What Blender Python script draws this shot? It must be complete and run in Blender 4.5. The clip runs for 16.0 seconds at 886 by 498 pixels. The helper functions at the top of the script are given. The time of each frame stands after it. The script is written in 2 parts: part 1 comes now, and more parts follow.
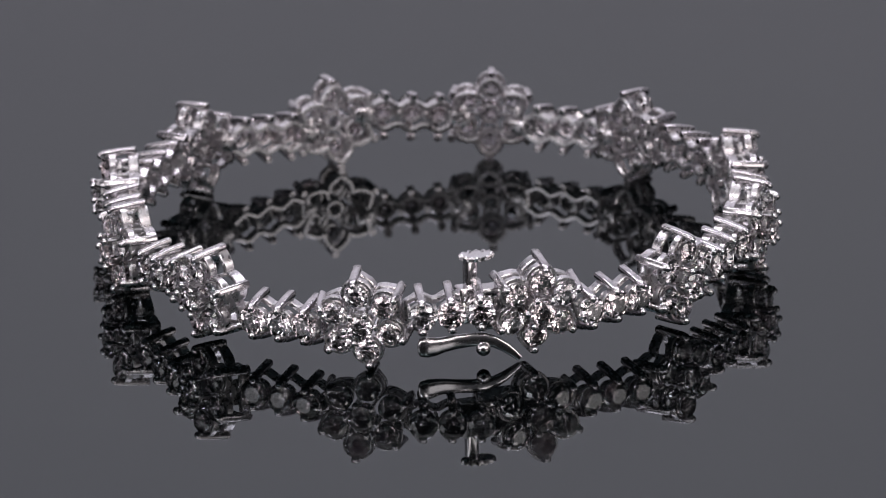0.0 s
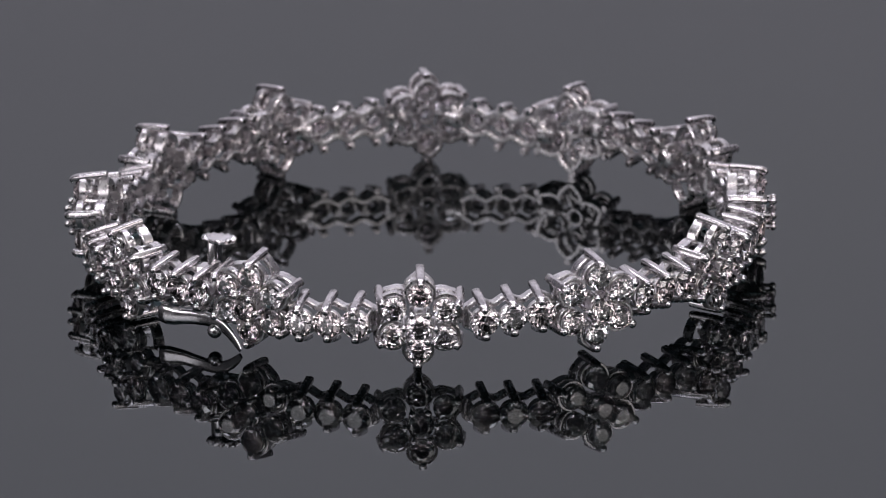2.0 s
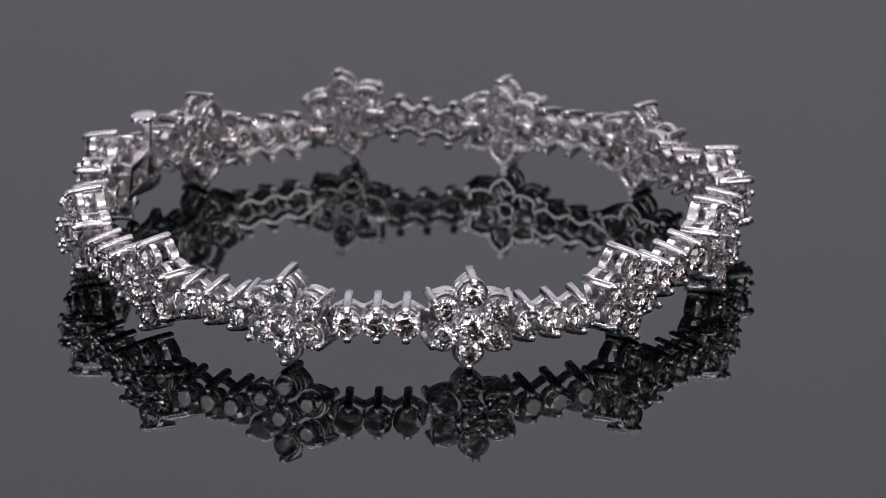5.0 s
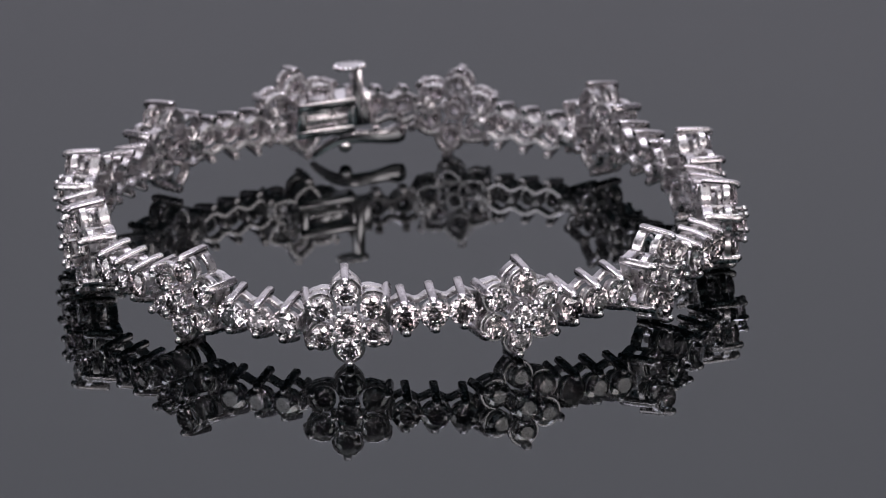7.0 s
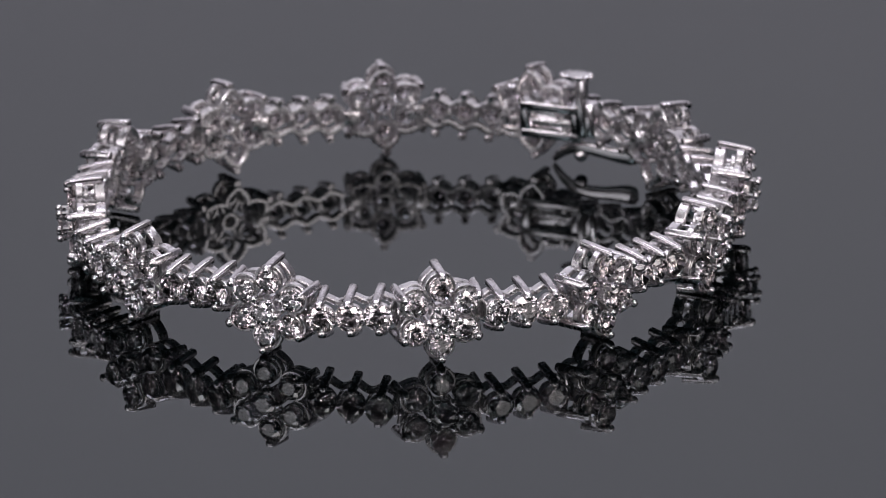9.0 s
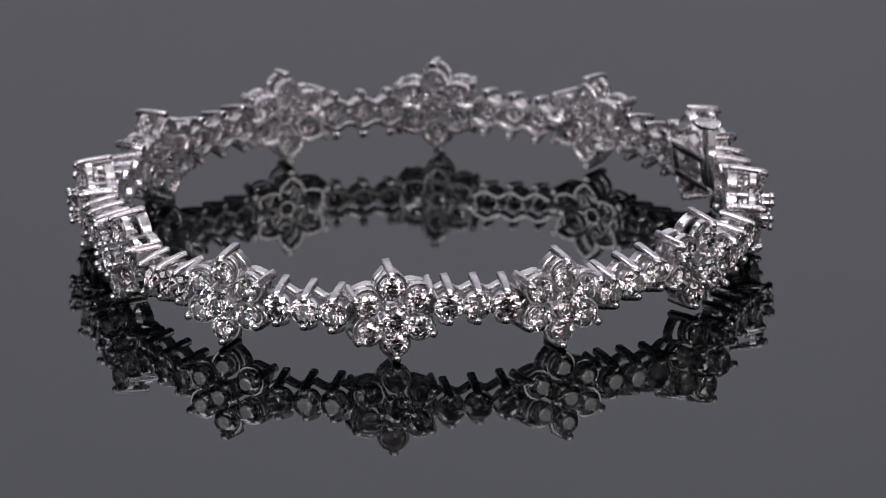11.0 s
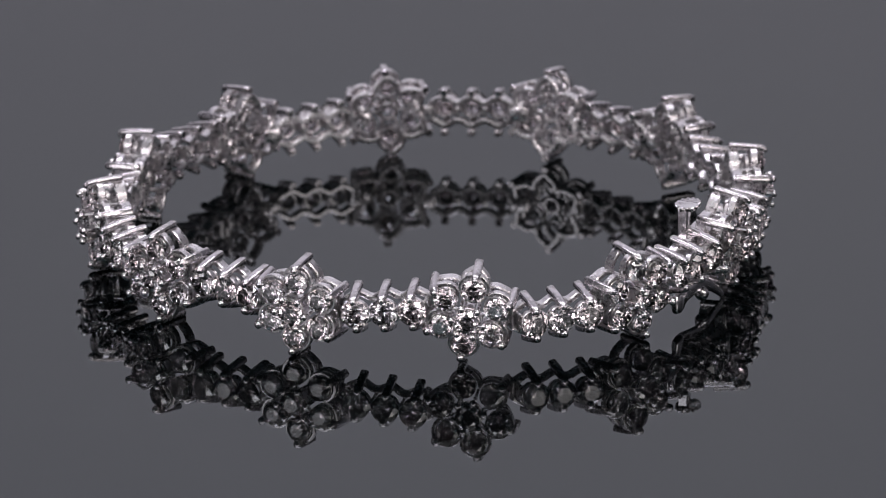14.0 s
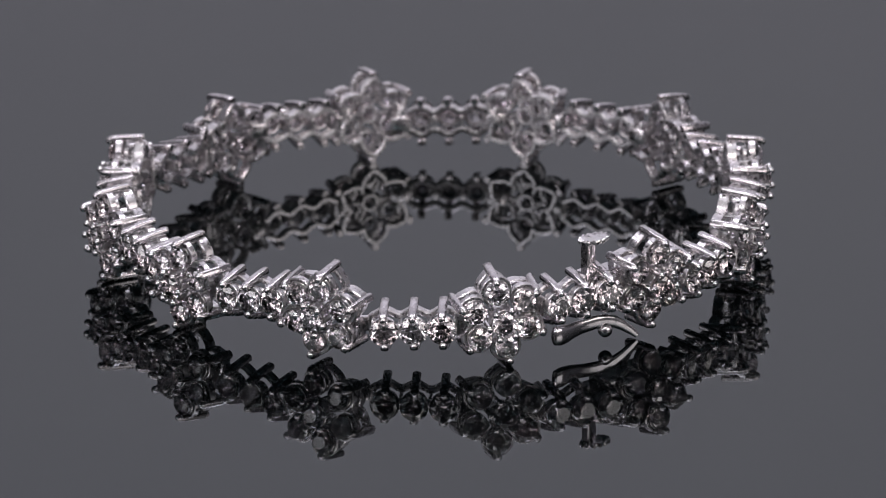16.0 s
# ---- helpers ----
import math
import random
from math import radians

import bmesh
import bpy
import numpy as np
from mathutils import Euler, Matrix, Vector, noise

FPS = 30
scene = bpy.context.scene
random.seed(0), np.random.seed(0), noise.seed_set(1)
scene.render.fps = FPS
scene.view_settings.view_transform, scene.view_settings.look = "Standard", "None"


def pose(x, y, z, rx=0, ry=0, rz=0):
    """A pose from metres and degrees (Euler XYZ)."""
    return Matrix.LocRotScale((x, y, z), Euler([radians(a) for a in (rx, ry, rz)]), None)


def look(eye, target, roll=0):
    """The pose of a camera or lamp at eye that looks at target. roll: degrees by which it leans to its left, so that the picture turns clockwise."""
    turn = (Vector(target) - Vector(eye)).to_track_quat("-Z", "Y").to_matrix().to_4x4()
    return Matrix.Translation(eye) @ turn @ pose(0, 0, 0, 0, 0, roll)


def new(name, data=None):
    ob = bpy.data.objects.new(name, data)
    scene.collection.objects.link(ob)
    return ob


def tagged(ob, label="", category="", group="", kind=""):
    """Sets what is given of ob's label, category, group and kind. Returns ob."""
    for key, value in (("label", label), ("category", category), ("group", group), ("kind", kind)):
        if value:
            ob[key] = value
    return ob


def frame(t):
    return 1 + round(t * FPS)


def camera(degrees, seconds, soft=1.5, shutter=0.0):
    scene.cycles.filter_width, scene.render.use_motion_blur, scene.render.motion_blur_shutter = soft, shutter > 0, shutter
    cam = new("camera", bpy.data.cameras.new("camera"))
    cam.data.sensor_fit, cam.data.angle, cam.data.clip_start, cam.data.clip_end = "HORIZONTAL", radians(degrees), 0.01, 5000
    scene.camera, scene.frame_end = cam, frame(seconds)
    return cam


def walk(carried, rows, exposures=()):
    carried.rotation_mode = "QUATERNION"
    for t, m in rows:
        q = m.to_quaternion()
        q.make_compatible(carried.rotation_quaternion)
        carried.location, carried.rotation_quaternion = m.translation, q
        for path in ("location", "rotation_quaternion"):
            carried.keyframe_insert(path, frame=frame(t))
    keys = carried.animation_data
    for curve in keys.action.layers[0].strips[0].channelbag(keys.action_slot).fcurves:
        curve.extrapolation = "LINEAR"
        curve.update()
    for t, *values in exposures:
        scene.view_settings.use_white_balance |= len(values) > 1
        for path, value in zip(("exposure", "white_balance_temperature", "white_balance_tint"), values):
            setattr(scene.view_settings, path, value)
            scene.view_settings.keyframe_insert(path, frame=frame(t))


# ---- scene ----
MM = 0.001
cam = camera(6.41, 16.0, soft=0.8)
EYE = (0.0, -0.6790, 0.23350)
TARGET = (0.002250, -0.036683, 0.013250)
CAMERA_ROWS = [(0.0, look(EYE, TARGET, -0.66)), (16.0, look(EYE, TARGET, -0.66))]
walk(cam, CAMERA_ROWS, [(0.0, -0.2), (16.0, -0.2)])
cam.data.dof.use_dof = True
cam.data.dof.focus_distance = 0.698
cam.data.dof.aperture_fstop = 58.0

# the turn of the bracelet, degrees about the upright axis
SPIN = [(0.0, 0.0), (0.5, -11.88), (1.0, -23.61), (1.5, -36.02), (2.0, -48.74), (2.5, -62.05), (3.0, -74.97),
        (3.5, -87.43), (4.0, -101.02), (4.5, -114.67), (5.0, -127.9), (5.5, -140.66), (6.0, -153.24), (6.5, -165.89),
        (7.0, -178.15), (7.5, -190.11), (8.0, -201.12), (8.5, -212.39), (9.0, -223.16), (9.5, -233.33), (10.0, -243.47),
        (10.5, -253.28), (11.0, -262.76), (11.5, -271.94), (12.0, -280.61), (12.5, -288.89), (13.0, -296.82), (13.5, -304.36),
        (14.0, -311.6), (14.5, -318.47), (15.0, -324.99), (15.5, -331.18), (16.0, -337.1)]

# ---- light: a closed photo tent, dark on the camera's side, with two soft lamps above the lens and a lit panel on either side ----
world = bpy.data.worlds.new("world")
scene.world = world
world.use_nodes = True
world.node_tree.nodes["Background"].inputs[0].default_value = (0.9, 0.92, 1.0, 1)
world.node_tree.nodes["Background"].inputs[1].default_value = 0.02


def area_lamp(name, eye, target, sx, sy, watts, colour):
    data = bpy.data.lights.new(name, "AREA")
    data.shape, data.size, data.size_y, data.energy, data.color = "RECTANGLE", sx, sy, watts, colour
    ob = new(name, data)
    ob.matrix_basis = look(eye, target)
    return ob


area_lamp("softbox_lamp", (0.23, -0.70, 0.70), (0, 0, 0.0), 0.19, 0.32, 1.75, (1.0, 0.89, 0.90))
area_lamp("softbox_lamp", (-0.23, -0.70, 0.70), (0, 0, 0.0), 0.19, 0.32, 1.75, (1.0, 0.94, 1.0))
area_lamp("side_panel_lamp", (0.67, -0.53, 0.34), (0, 0, 0.0), 0.62, 0.36, 1.95, (1.0, 0.91, 0.92))
area_lamp("side_panel_lamp", (-0.67, -0.53, 0.34), (0, 0, 0.0), 0.62, 0.36, 1.95, (1.0, 0.94, 1.0))
area_lamp("roof_lamp", (0.0, -0.2, 1.20), (0, -0.2, 0.0), 1.5, 1.4, 3.35, (1.0, 0.97, 0.99))
# unseen fill, added to set how bright the mirrored backdrop looks
area_lamp("backdrop_fill", (0.0, 0.25, 0.95), (0, 1.0, 0.12), 1.2, 0.25, 9.25, (0.89, 0.844, 0.975))


# ---- materials ----
def material(name):
    m = bpy.data.materials.new(name)
    m.use_nodes = True
    nt = m.node_tree
    return m, nt, nt.nodes["Principled BSDF"]


def noise_node(nt, scale, detail=4.0):
    co = nt.nodes.new("ShaderNodeTexCoord")
    n = nt.nodes.new("ShaderNodeTexNoise")
    n.inputs["Scale"].default_value, n.inputs["Detail"].default_value = scale, detail
    nt.links.new(co.outputs["Object"], n.inputs["Vector"])
    return n


def ramp(nt, fac, a, b, lo=0.3, hi=0.7):
    r = nt.nodes.new("ShaderNodeValToRGB")
    r.color_ramp.elements[0].position, r.color_ramp.elements[1].position = lo, hi
    r.color_ramp.elements[0].color, r.color_ramp.elements[1].color = (*a, 1), (*b, 1)
    nt.links.new(fac, r.inputs[0])
    return r


def bump(nt, bsdf, height, strength, distance):
    b = nt.nodes.new("ShaderNodeBump")
    b.inputs["Strength"].default_value, b.inputs["Distance"].default_value = strength, distance
    nt.links.new(height, b.inputs["Height"])
    nt.links.new(b.outputs[0], bsdf.inputs["Normal"])


def metal(name, a, b, rough_a, rough_b):
    m, nt, p = material(name)
    p.inputs["Metallic"].default_value = 1.0
    n = noise_node(nt, 900.0)
    c = ramp(nt, n.outputs[0], a, b)
    nt.links.new(c.outputs[0], p.inputs["Base Color"])
    n2 = noise_node(nt, 2600.0, 2.0)
    r = ramp(nt, n2.outputs[0], (rough_a,) * 3, (rough_b,) * 3)
    nt.links.new(r.outputs[0], p.inputs["Roughness"])
    n3 = noise_node(nt, 1500.0, 2.0)
    bump(nt, p, n3.outputs[0], 0.10, 0.00008)
    return m


GOLD = metal("polished_white_gold", (0.78, 0.76, 0.77), (0.86, 0.84, 0.85), 0.13, 0.24)
CAST = metal("cast_white_gold", (0.70, 0.68, 0.69), (0.80, 0.78, 0.79), 0.22, 0.36)

BRUSHED = metal("brushed_white_gold", (0.62, 0.595, 0.605), (0.70, 0.675, 0.685), 0.20, 0.30)
BRIGHT = metal("bright_white_gold", (0.76, 0.74, 0.75), (0.84, 0.82, 0.83), 0.06, 0.12)

DIAMOND, nt, p = material("diamond")
p.inputs["Base Color"].default_value = (0.97, 0.965, 0.97, 1)
p.inputs["Roughness"].default_value = 0.015
p.inputs["IOR"].default_value = 2.42
p.inputs["Transmission Weight"].default_value = 1.0
info = nt.nodes.new("ShaderNodeObjectInfo")
tint = ramp(nt, info.outputs["Random"], (0.995, 0.88, 0.885), (0.985, 0.955, 0.98), 0.0, 1.0)
nt.links.new(tint.outputs[0], p.inputs["Base Color"])

ACRYLIC, nt, p = material("black_acrylic")
n = noise_node(nt, 40.0)
c = ramp(nt, n.outputs[0], (0.0003, 0.0005, 0.0006), (0.0005, 0.0008, 0.0009))
nt.links.new(c.outputs[0], p.inputs["Base Color"])
n2 = noise_node(nt, 9.0)
r = ramp(nt, n2.outputs[0], (0.004,) * 3, (0.014,) * 3)
nt.links.new(r.outputs[0], p.inputs["Roughness"])
p.inputs["IOR"].default_value = 1.39
p.inputs["Specular Tint"].default_value = (0.58, 0.94, 1.0, 1)


def cloth(name, a, b, rough=0.9):
    m, nt, p = material(name)
    n = noise_node(nt, 3.0)
    c = ramp(nt, n.outputs[0], a, b)
    nt.links.new(c.outputs[0], p.inputs["Base Color"])
    p.inputs["Roughness"].default_value = rough
    n2 = noise_node(nt, 700.0, 2.0)
    bump(nt, p, n2.outputs[0], 0.2, 0.0005)
    return m


WHITE = cloth("white_backdrop_cloth", (0.74, 0.74, 0.76), (0.80, 0.80, 0.81))
GREY = cloth("grey_tent_cloth", (0.16, 0.16, 0.17), (0.20, 0.20, 0.21))
BLACK = cloth("dark_tent_cloth", (0.028, 0.028, 0.03), (0.04, 0.04, 0.042))


# ---- mesh helpers; lengths in millimetres ----
def mesh_from(name, verts, faces, mat, smooth=True):
    me = bpy.data.meshes.new(name)
    me.from_pydata([tuple(c * MM for c in v) for v in verts], [], faces)
    bm = bmesh.new()
    bm.from_mesh(me)
    bmesh.ops.recalc_face_normals(bm, faces=bm.faces)
    bm.to_mesh(me)
    bm.free()
    me.materials.append(mat)
    if smooth:
        me.polygons.foreach_set("use_smooth", [True] * len(me.polygons))
        me.set_sharp_from_angle(angle=radians(38))
    return me


class Shape:
    """Vertices and faces that grow into one mesh."""

    def __init__(self):
        self.v, self.f = [], []

    def add(self, verts, faces):
        k = len(self.v)
        self.v += [tuple(q) for q in verts]
        self.f += [tuple(i + k for i in f) for f in faces]

    def loft(self, rings, closed=False):
        n, m = len(rings[0]), len(rings)
        faces = []
        for i in range(m if closed else m - 1):
            j = (i + 1) % m
            for s in range(n):
                e = (s + 1) % n
                faces.append((i * n + s, i * n + e, j * n + e, j * n + s))
        if not closed:
            faces += [tuple(range(n)), tuple((m - 1) * n + s for s in range(n))]
        self.add([q for ring in rings for q in ring], faces)

    def strip(self, path, depth, thick, w, closed=False, axis=Vector((0, 0, 1))):
        """A band along path, depth along axis about w, with softened edges."""
        pts, rings = [Vector(q) for q in path], []
        m = len(pts)
        for i, q in enumerate(pts):
            a = pts[(i - 1) % m] if closed or i else q
            b = pts[(i + 1) % m] if closed or i < m - 1 else q
            d = (b - a).normalized()
            side = d.cross(axis).normalized()
            hd, ht, c = depth / 2, thick / 2, min(depth, thick) * 0.22
            out = [(ht, hd - c), (ht - c, hd), (-ht + c, hd), (-ht, hd - c), (-ht, -hd + c), (-ht + c, -hd), (ht - c, -hd), (ht, -hd + c)]
            rings.append([q + axis * w + side * s + axis * t for s, t in out])
        self.loft(rings, closed)

    def rod(self, path, radii, n=10, side=Vector((1, 0, 0)), flat=1.0, power=1.0):
        """A rod along path with a radius at each point; flat squeezes it across side, power below 1 squares it."""
        def sq(x):
            return math.copysign(abs(x) ** power, x)

        pts, rings = [Vector(q) for q in path], []
        for i, q in enumerate(pts):
            d = (pts[min(i + 1, len(pts) - 1)] - pts[max(i - 1, 0)]).normalized()
            u = (side - d * side.dot(d)).normalized()
            v = d.cross(u)
            rings.append([q + (u * sq(math.cos(a)) + v * sq(math.sin(a)) * flat) * radii[i] for a in (2 * math.pi * (k + 0.5) / n for k in range(n))])
        self.loft(rings)

    def ball(self, c, r, n=12, m=8, squash=(1, 1, 1)):
        rings = []
        for i in range(m + 1):
            t = math.pi * (0.03 + 0.94 * i / m)
            rings.append([(c[0] + r * squash[0] * math.sin(t) * math.cos(2 * math.pi * k / n), c[1] + r * squash[1] * math.sin(t) * math.sin(2 * math.pi * k / n), c[2] + r * squash[2] * math.cos(t)) for k in range(n)])
        self.loft(rings)

    def block(self, lo, hi, c=0.12):
        """A block with chamfered upright edges and softened top and bottom."""
        def ring(z, i):
            x0, y0, x1, y1 = lo[0] + i, lo[1] + i, hi[0] - i, hi[1] - i
            return [(x0 + c, y0, z), (x1 - c, y0, z), (x1, y0 + c, z), (x1, y1 - c, z), (x1 - c, y1, z), (x0 + c, y1, z), (x0, y1 - c, z), (x0, y0 + c, z)]
        self.loft([ring(lo[2], c * 0.6), ring(lo[2] + c * 0.6, 0), ring(hi[2] - c * 0.6, 0), ring(hi[2], c * 0.6)])

    def mesh(self, name, mat, smooth=True):
        return mesh_from(name, self.v, self.f, mat, smooth)


def part(name, me, parent, m=None, label=""):
    ob = new(name, me)
    ob.parent = parent
    if m is not None:
        ob.matrix_basis = m
    return tagged(ob, label)


def mm_pose(x, y, z, rx=0, ry=0, rz=0):
    return pose(x * MM, y * MM, z * MM, rx, ry, rz)


# ---- the tent: tabletop, backdrop, sides, roof ----
def slab(name, lo, hi, mat, label, category):
    s = Shape()
    s.block([c * 1000 for c in lo], [c * 1000 for c in hi], 2.0)
    return tagged(new(name, s.mesh(name, mat, False)), label, category, kind="structure")


slab("floor", (-1.1, -1.3, -0.012), (1.1, 1.1, 0.0), ACRYLIC, "glossy black acrylic sheet that mirrors the bracelet", "tabletop")
slab("wall_north", (-1.1, 1.0, 0.004), (1.1, 1.04, 1.25), WHITE, "plain white cloth backdrop behind the black tabletop", "backdrop")
slab("wall_east", (1.0, -1.2, 0.004), (1.04, 0.996, 1.25), GREY, "plain grey cloth side of a photo tent", "wall")
slab("wall_west", (-1.04, -1.2, 0.004), (-1.0, 0.996, 1.25), GREY, "plain grey cloth side of a photo tent", "wall")
# unseen front side, guessed: dark in the middle to keep mirrored metal dark
slab("wall_south", (-0.35, -1.24, 0.004), (0.35, -1.2, 0.42), BLACK, "unseen dark cloth behind the camera, added to darken what the metal mirrors", "wall")
for x in (-1.0, 0.354):
    slab("wall_south_side", (x, -1.24, 0.004), (x + 0.646, -1.2, 0.42), GREY, "unseen plain grey cloth behind the camera, added beside the dark cloth", "wall")
slab("wall_south_upper", (-1.0, -1.24, 0.424), (1.0, -1.2, 1.25), WHITE, "unseen plain white cloth behind the camera, added to brighten the stones", "wall")
slab("ceiling", (-1.1, -1.3, 1.254), (1.1, 1.1, 1.29), WHITE, "plain white cloth roof of a photo tent", "ceiling")


# ---- the bracelet ----
def brilliant(radius):
    """A round brilliant, girdle at w = 0, table towards +w."""
    v, f = [], []
    g = 0.02

    def at(r, deg, z):
        v.append((r * radius * math.cos(radians(deg)), r * radius * math.sin(radians(deg)), z * radius))
        return len(v) - 1

    table = [at(0.57, 45 * k, 0.297 + g) for k in range(8)]
    star = [at(0.79, 45 * k + 22.5, 0.297 * (1 - 0.79 * math.cos(radians(22.5))) / 0.43 + g) for k in range(8)]
    upper = [at(1, 22.5 * k, g) for k in range(16)]
    lower = [at(1, 22.5 * k, -g) for k in range(16)]
    low = [at(0.23, 45 * k + 22.5, -0.869 * (1 - 0.23 * math.cos(radians(22.5))) - g) for k in range(8)]
    culet = at(0, 0, -0.869 - g)
    f.append(tuple(table))
    for k in range(8):
        j, i = (k + 1) % 8, (k - 1) % 8
        f.append((table[k], star[k], table[j]))
        f.append((table[k], star[i], upper[2 * k], star[k]))
        f.append((star[k], upper[2 * k], upper[2 * k + 1]))
        f.append((star[k], upper[2 * k + 1], upper[(2 * k + 2) % 16]))
        f.append((lower[2 * k], low[i], culet, low[k]))
        f.append((low[k], lower[2 * k], lower[2 * k + 1]))
        f.append((low[k], lower[2 * k + 1], lower[(2 * k + 2) % 16]))
    for k in range(16):
        j = (k + 1) % 16
        f.append((upper[k], upper[j], lower[j], lower[k]))
    return mesh_from("diamond", v, f, DIAMOND, False)


STONE = brilliant(1.09)
STONE_MID = brilliant(1.16)
STONE_ROW = brilliant(1.29)
PETALS = [90 + 60 * k for k in range(6)]


def petal_outline(c, rho, point, n=14):
    """The scalloped line round six stones at distance c, a little pointed at each petal."""
    pts = []
    for k in range(6):
        for i in range(n):
            d = -30 + 60 * i / n
            a = radians(90 + 60 * k + d)
            s = c * math.sin(radians(d))
            r = c * math.cos(radians(d)) + math.sqrt(rho * rho - s * s) + point * math.exp(-(d / 7.0) ** 2)
            pts.append((r * math.cos(a), r * math.sin(a), 0))
    return pts


def ring_path(x, y, r, n=20):
    return [(x + r * math.cos(2 * math.pi * k / n), y + r * math.sin(2 * math.pi * k / n), 0) for k in range(n)]


def prong_mesh(length, slant):
    """A long claw: a bar from the back of the setting to a bead over the stone; +y points away from the stone."""
    s = Shape()
    s.rod([(0, slant, -length), (0, slant, -length + 0.1), (0, slant * 0.6, -length * 0.5), (0, slant * 0.2, -0.5), (0, 0.0, -0.05), (0, -0.08, 0.25), (0, -0.2, 0.46)],
          [0.30, 0.39, 0.39, 0.39, 0.38, 0.36, 0.26], 16, Vector((1, 0, 0)), 0.84, 0.65)
    bar_faces = len(s.f)
    s.ball((0, -0.16, 0.29), 0.35, 16, 10)
    me = s.mesh("prong", BRUSHED)
    me.materials.append(BRIGHT)
    for poly in me.polygons:
        poly.material_index = 0 if poly.index < bar_faces else 1
    return me


FLOWER_PRONG, ROW_PRONG = prong_mesh(2.95, 0.2), prong_mesh(2.8, 0.6)
bead_shape = Shape()
bead_shape.rod([(0, 0, -1.6), (0, 0, 0.2)], [0.2, 0.2], 8)
bead_shape.ball((0, 0, 0.25), 0.33, 12, 8)
BEAD = bead_shape.mesh("bead", BRIGHT)


def flower_front():
    s = Shape()
    s.strip(petal_outline(2.58, 1.31, 0.06), 0.62, 0.26, -0.75, True)
    for a in PETALS:
        s.strip(ring_path(2.58 * math.cos(radians(a)), 2.58 * math.sin(radians(a)), 1.0), 0.4, 0.2, -0.6, True)
    s.strip(ring_path(0, 0, 1.08), 0.9, 0.25, 0.05, True)
    return s.mesh("flower_setting", CAST)


def flower_back():
    s = Shape()
    s.strip(petal_outline(2.2, 1.19, 0.3), 1.0, 0.44, -2.6, True)
    s.strip(ring_path(0, 0, 0.72, 24), 0.9, 0.3, -1.4, True)
    for a in PETALS:
        s.strip(ring_path(2.45 * math.cos(radians(a)), 2.45 * math.sin(radians(a)), 0.8), 0.4, 0.26, -1.35, True)
    for k in range(6):
        a = radians(60 * k)
        d = Vector((math.cos(a), math.sin(a), 0))
        s.strip([d * 0.9, d * 1.5, d * 2.2], 0.5, 0.26, -1.3)
        s.rod([d * 2.35 + Vector((0, 0, -2.6)), d * 2.6 + Vector((0, 0, -0.7))], [0.2, 0.2], 8)
    return s.mesh("back_gallery", CAST)


ROW_X = (-2.56, 0, 2.56)


def row_frame():
    """The two scalloped wires along three stones at the back, closed at both ends."""
    s = Shape()
    side = []
    for i in range(49):
        x = -3.8 + 7.6 * i / 48
        d = min(abs(x - c) for c in ROW_X)
        side.append((x, 1.36 - 0.5 * math.sin(math.pi * min(d, 1.28) / 2.56) ** 2))
    s.strip([(x, y, 0) for x, y in side] + [(x, -y, 0) for x, y in reversed(side)], 0.95, 0.5, -2.2, True)
    return s.mesh("row_setting", CAST)


def ring_mesh(name, r, depth, thick, w):
    s = Shape()
    s.strip(ring_path(0, 0, r), depth, thick, w, True)
    return s.mesh(name, CAST)


def block_mesh(name, lo, hi, c):
    s = Shape()
    s.block(lo, hi, c)
    return s.mesh(name, CAST)


FRONT, BACK = flower_front(), flower_back()
ROW = row_frame()
SEAT, COLLAR = ring_mesh("seat", 1.08, 0.55, 0.24, -0.6), ring_mesh("collar", 0.78, 0.4, 0.26, -1.35)
BRIDGE = block_mesh("bridge", (-0.15, -0.5, -2.5), (0.15, 0.5, -0.6), 0.07)
FLOWER_WALL = block_mesh("side_wall", (-0.2, -1.15, -2.95), (0.2, 1.15, -0.55), 0.12)
ROW_WALL = block_mesh("side_wall", (-0.15, -0.85, -2.5), (0.15, 0.85, -0.75), 0.1)
HINGE = block_mesh("hinge_plate", (-0.85, -0.65, -3.0), (0.85, 0.65, -2.4), 0.12)


def jitter(k):
    return Matrix.Rotation(random.uniform(0, 6.28), 4, "Z") @ pose(0, 0, 0, random.uniform(-k, k), random.uniform(-k, k), 0)


def frame_at(angle, radius, z, roll=0.0, lean=0.0, yaw=0.0):
    """x along the band, y up, z outwards, at an angle and radius about the upright axis."""
    a = radians(angle)
    out, side = Vector((math.cos(a), math.sin(a), 0)), Vector((-math.sin(a), math.cos(a), 0))
    m = Matrix((side, Vector((0, 0, 1)), out)).transposed().to_4x4()
    m.translation = out * radius * MM + Vector((0, 0, z * MM))
    return m @ pose(0, 0, 0, 0, yaw, 0) @ pose(0, 0, 0, lean, 0, 0) @ pose(0, 0, 0, 0, 0, -roll)


def flower(parent, m):
    body = part("flower_setting", FRONT, parent, m)
    part("back_gallery", BACK, body)
    for x in (-2.55, 2.55):
        part("side_wall", FLOWER_WALL, body, mm_pose(x, 0, 0))
    for a in PETALS:
        part("prong", FLOWER_PRONG, body, pose(0, 0, 0, 0, 0, a - 90) @ mm_pose(0, 3.95, 0))
        x, y = 2.58 * math.cos(radians(a)), 2.58 * math.sin(radians(a))
        part("diamond", STONE, body, mm_pose(x, y, 0) @ jitter(3.5))
        b = radians(a + 30)
        part("bead", BEAD, body, mm_pose(1.4 * math.cos(b), 1.4 * math.sin(b), 0.88))
    part("diamond", STONE_MID, body, mm_pose(0, 0, 0.9) @ jitter(4))
    return body


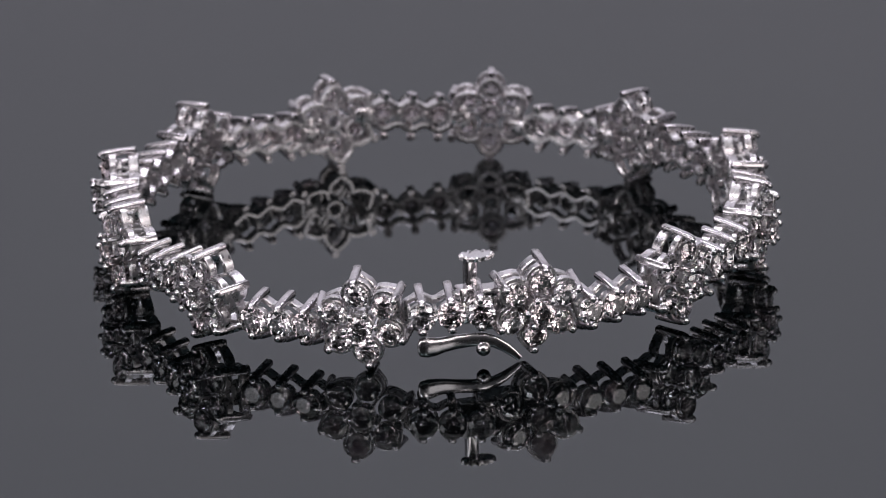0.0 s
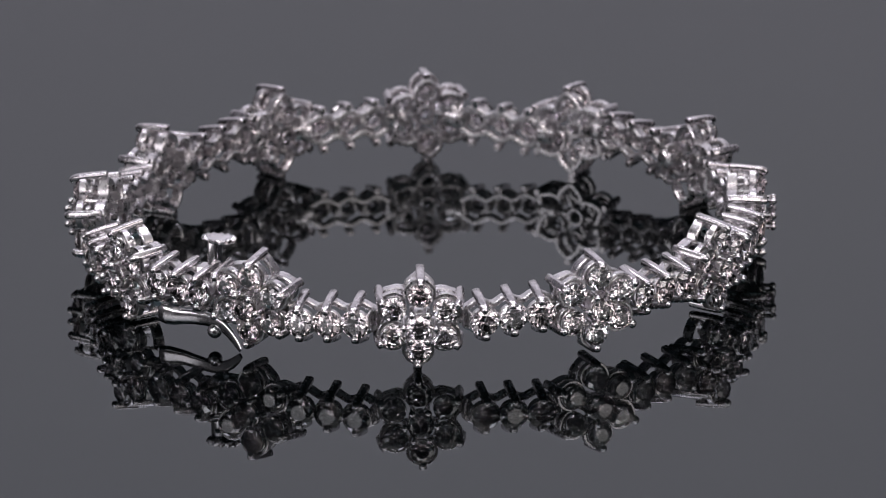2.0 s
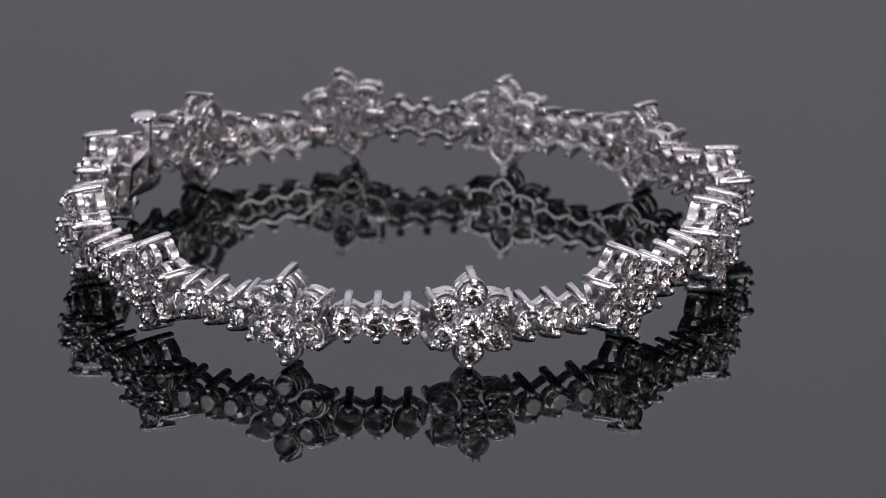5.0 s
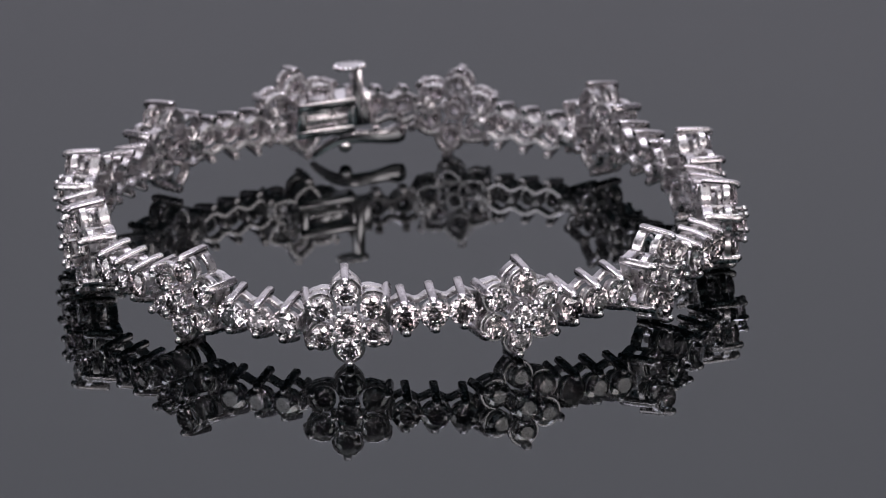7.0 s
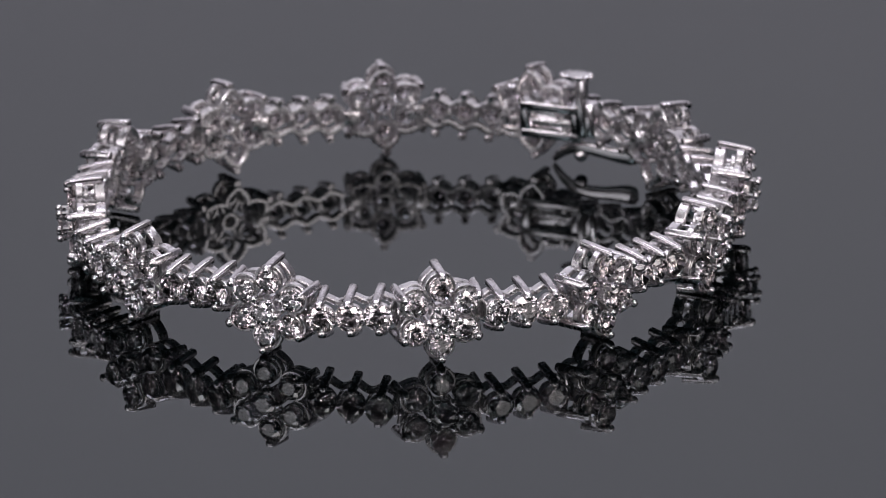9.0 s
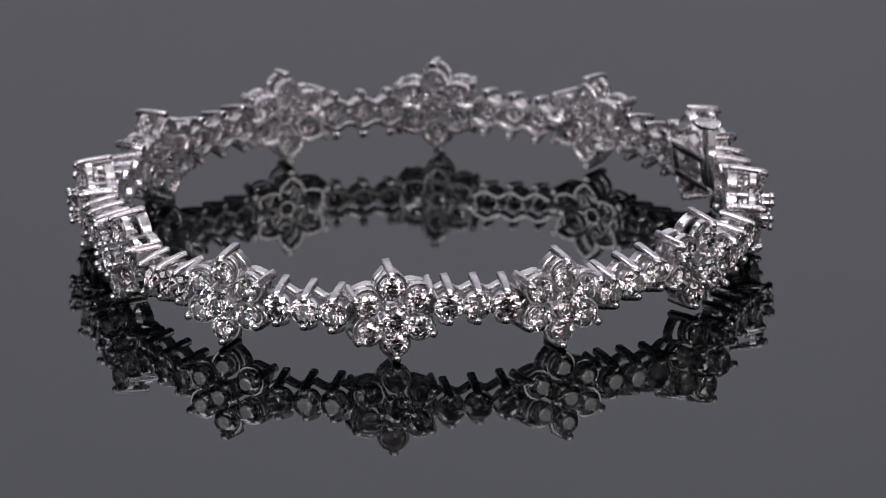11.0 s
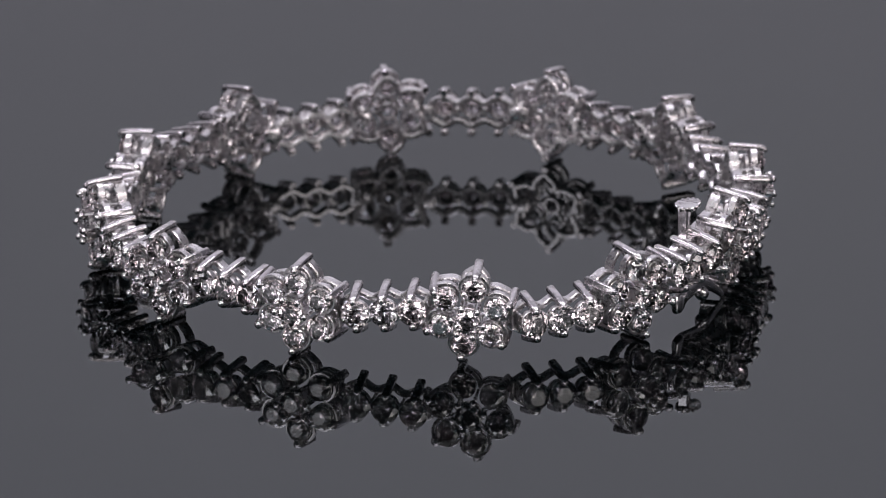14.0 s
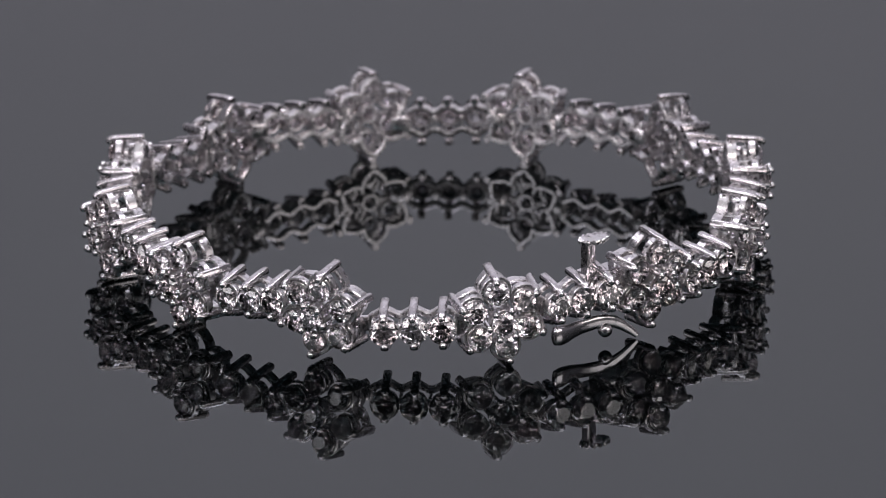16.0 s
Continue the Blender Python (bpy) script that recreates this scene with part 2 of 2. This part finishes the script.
def row(parent, m):
    body = part("row_setting", ROW, parent, m)
    for x in (-3.6, 3.6):
        part("side_wall", ROW_WALL, body, mm_pose(x, 0, 0))
    for x in (-4.55, 4.55):
        part("hinge_plate", HINGE, body, mm_pose(x, 0, 0))
    for x in (-1.28, 1.28):
        part("bridge", BRIDGE, body, mm_pose(x, 0, 0))
    for x in ROW_X:
        part("seat", SEAT, body, mm_pose(x, 0, 0))
        part("collar", COLLAR, body, mm_pose(x, 0, 0))
        part("diamond", STONE_ROW, body, mm_pose(x, 0.05, 0.05) @ jitter(5))
        part("prong", ROW_PRONG, body, mm_pose(x, 1.4, 0))
        part("prong", ROW_PRONG, body, pose(0, 0, 0, 0, 0, 180) @ mm_pose(-x, 1.4, 0))
    return body


# angle, radius of the stones, lift off the tabletop, sideways tilt, turn, lean
FLOWERS = [(16.4, 31.92, 0.16, 0.1, -3, 5), (46.5, 31.15, 0.0, 4.1, 0, 1), (76.6, 30.46, 0.0, -2.4, 13, 3), (106.3, 29.33, 0.0, 4.5, 3, 2),
           (137.2, 29.37, 0.12, 0.7, 10, 1.5), (168.7, 28.77, 0.04, -3.3, 14, 2.3), (199.5, 28.6, 0.0, 3.5, -2, 2), (230.0, 30.09, 0.23, 10.8, -15, 6),
           (260.9, 30.94, 0.04, -9.7, 0, 4.5), (290.1, 30.85, 0.74, 6.0, -2, 6.5), (319.0, 31.44, 0.35, 2.2, 1, 3.2), (348.5, 31.8, 0.39, 2.9, -5, 2.2)]

# how far the row after each flower bows out of the chord, sags, sits along it and tilts
ROWS = [(0.99, -0.11, 0, 0), (1.04, 0.55, -0.2, -2), (0.41, -0.39, -0.1, 4.5), (0.55, 0.29, -0.25, 5),
        (0.7, 0.11, -0.1, -2), (0.03, -0.37, -0.15, -3), (-0.05, -0.05, 0.2, 5), (0.83, 0.94, 0.4, 3),
        (0.89, -0.42, 0, 0), (0.94, 0.62, -0.35, 4.5), (0.46, 0.18, 0.25, 3), (0.62, 0.13, 0, 0)]

bracelet = tagged(new("bracelet"), "white gold bracelet of diamond flowers and three-stone links on black acrylic", "bracelet")
for i, (angle, radius, lift, tilt, yaw, lean) in enumerate(FLOWERS):
    after = FLOWERS[(i + 1) % 12]
    flower(bracelet, frame_at(angle, radius, 4.26 + lift, tilt, lean, yaw))
    a2 = after[0] + (360 if after[0] < angle else 0)
    p1 = Vector((math.cos(radians(angle)), math.sin(radians(angle)))) * radius
    p2 = Vector((math.cos(radians(a2)), math.sin(radians(a2)))) * after[1]
    mid, chord = (p1 + p2) / 2, (p2 - p1)
    turn = math.degrees(math.atan2(-chord.x, chord.y))
    slope = math.degrees(math.atan2(after[2] - lift, chord.length))
    out = Vector((math.cos(radians(turn)), math.sin(radians(turn))))
    bow, sag, along, roll = ROWS[i]
    place = mid + out * bow + chord.normalized() * along
    m = frame_at(turn, 0, 4.26 + (lift + after[2]) / 2, -slope - roll)
    m.translation = Vector((place.x * MM, place.y * MM, (4.26 + (lift + after[2]) / 2 - sag) * MM))
    row(bracelet, m)


def clasp(parent):
    hold, upright = frame_at(290.6, 31.05, 5.42, 0, -7), frame_at(290.6, 31.05, 5.42)
    s = Shape()
    # the box behind the flower: a frame round a recessed slot
    s.block((-5.2, 0.85, -4.0), (0.6, 1.65, -1.6), 0.12)
    s.block((-5.2, -1.95, -4.0), (0.6, -1.15, -1.6), 0.12)
    s.block((-5.25, -1.9, -3.95), (-4.4, 1.6, -1.6), 0.1)
    s.block((-0.3, -1.9, -3.95), (0.65, 1.6, -1.6), 0.1)
    s.block((-4.6, -1.4, -3.3), (-0.1, 1.2, -2.4), 0.1)
    box = part("clasp_box", s.mesh("clasp_box", GOLD), parent, hold)
    s = Shape()
    s.block((-4.3, -0.75, -3.75), (-0.4, -0.1, -3.25), 0.12)
    part("clasp_spring", s.mesh("clasp_spring", CAST), box)
    # the tongue and its thumb piece
    s = Shape()
    s.block((-6.8, -1.75, -3.9), (-5.3, 1.5, -2.4), 0.12)
    tongue = part("clasp_tongue", s.mesh("clasp_tongue", GOLD), parent, upright)
    s = Shape()
    s.block((-5.95, -1.7, -4.0), (-4.9, 3.95, -3.1), 0.14)
    part("post", s.mesh("post", GOLD), tongue)
    s = Shape()
    rings = []
    for z, k in ((3.8, 0.82), (3.88, 0.96), (4.12, 1.0), (4.22, 0.95), (4.25, 0.8)):
        ring = []
        for i in range(64):
            a = 2 * math.pi * i / 64
            w = k * (1 + 0.055 * math.cos(14 * a))
            ring.append((-4.85 + 1.6 * w * math.cos(a), z + 0.06 * math.cos(14 * a), -3.4 + 1.1 * w * math.sin(a)))
        rings.append(ring)
    s.loft(rings)
    part("thumb_cap", s.mesh("thumb_cap", GOLD), tongue, None, "oval thumb cap with a scalloped rim")
    # the safety catch, hanging open under the box
    s = Shape()
    path = [(0.0, -30.3, 2.0), (0.2, -30.25, 2.0), (0.85, -30.05, 1.95), (1.5, -29.8, 1.9), (2.2, -29.4, 1.93), (3.2, -29.1, 2.05), (4.6, -28.8, 2.15), (5.8, -28.6, 2.1),
            (6.7, -28.5, 1.85), (7.5, -28.45, 1.4), (8.3, -28.45, 0.8), (8.9, -28.5, 0.25)]
    size = [0.5, 0.82, 0.92, 0.82, 0.7, 0.64, 0.62, 0.6, 0.55, 0.47, 0.38, 0.26]
    s.rod(path, size, 16, Vector((0.0, 0.06, 1.0)), 0.46, 0.7)
    catch = part("safety_catch", s.mesh("safety_catch", GOLD), parent, None, "polished safety catch hanging open")
    s = Shape()
    s.ball((5.7, -28.75, 1.3), 0.66, 18, 12)
    part("ball", s.mesh("ball", GOLD), catch)


clasp(bracelet)


def motions():
    walk(bracelet, [(t, pose(0, 0, 0, 0, 0, a)) for t, a in SPIN])


motions()
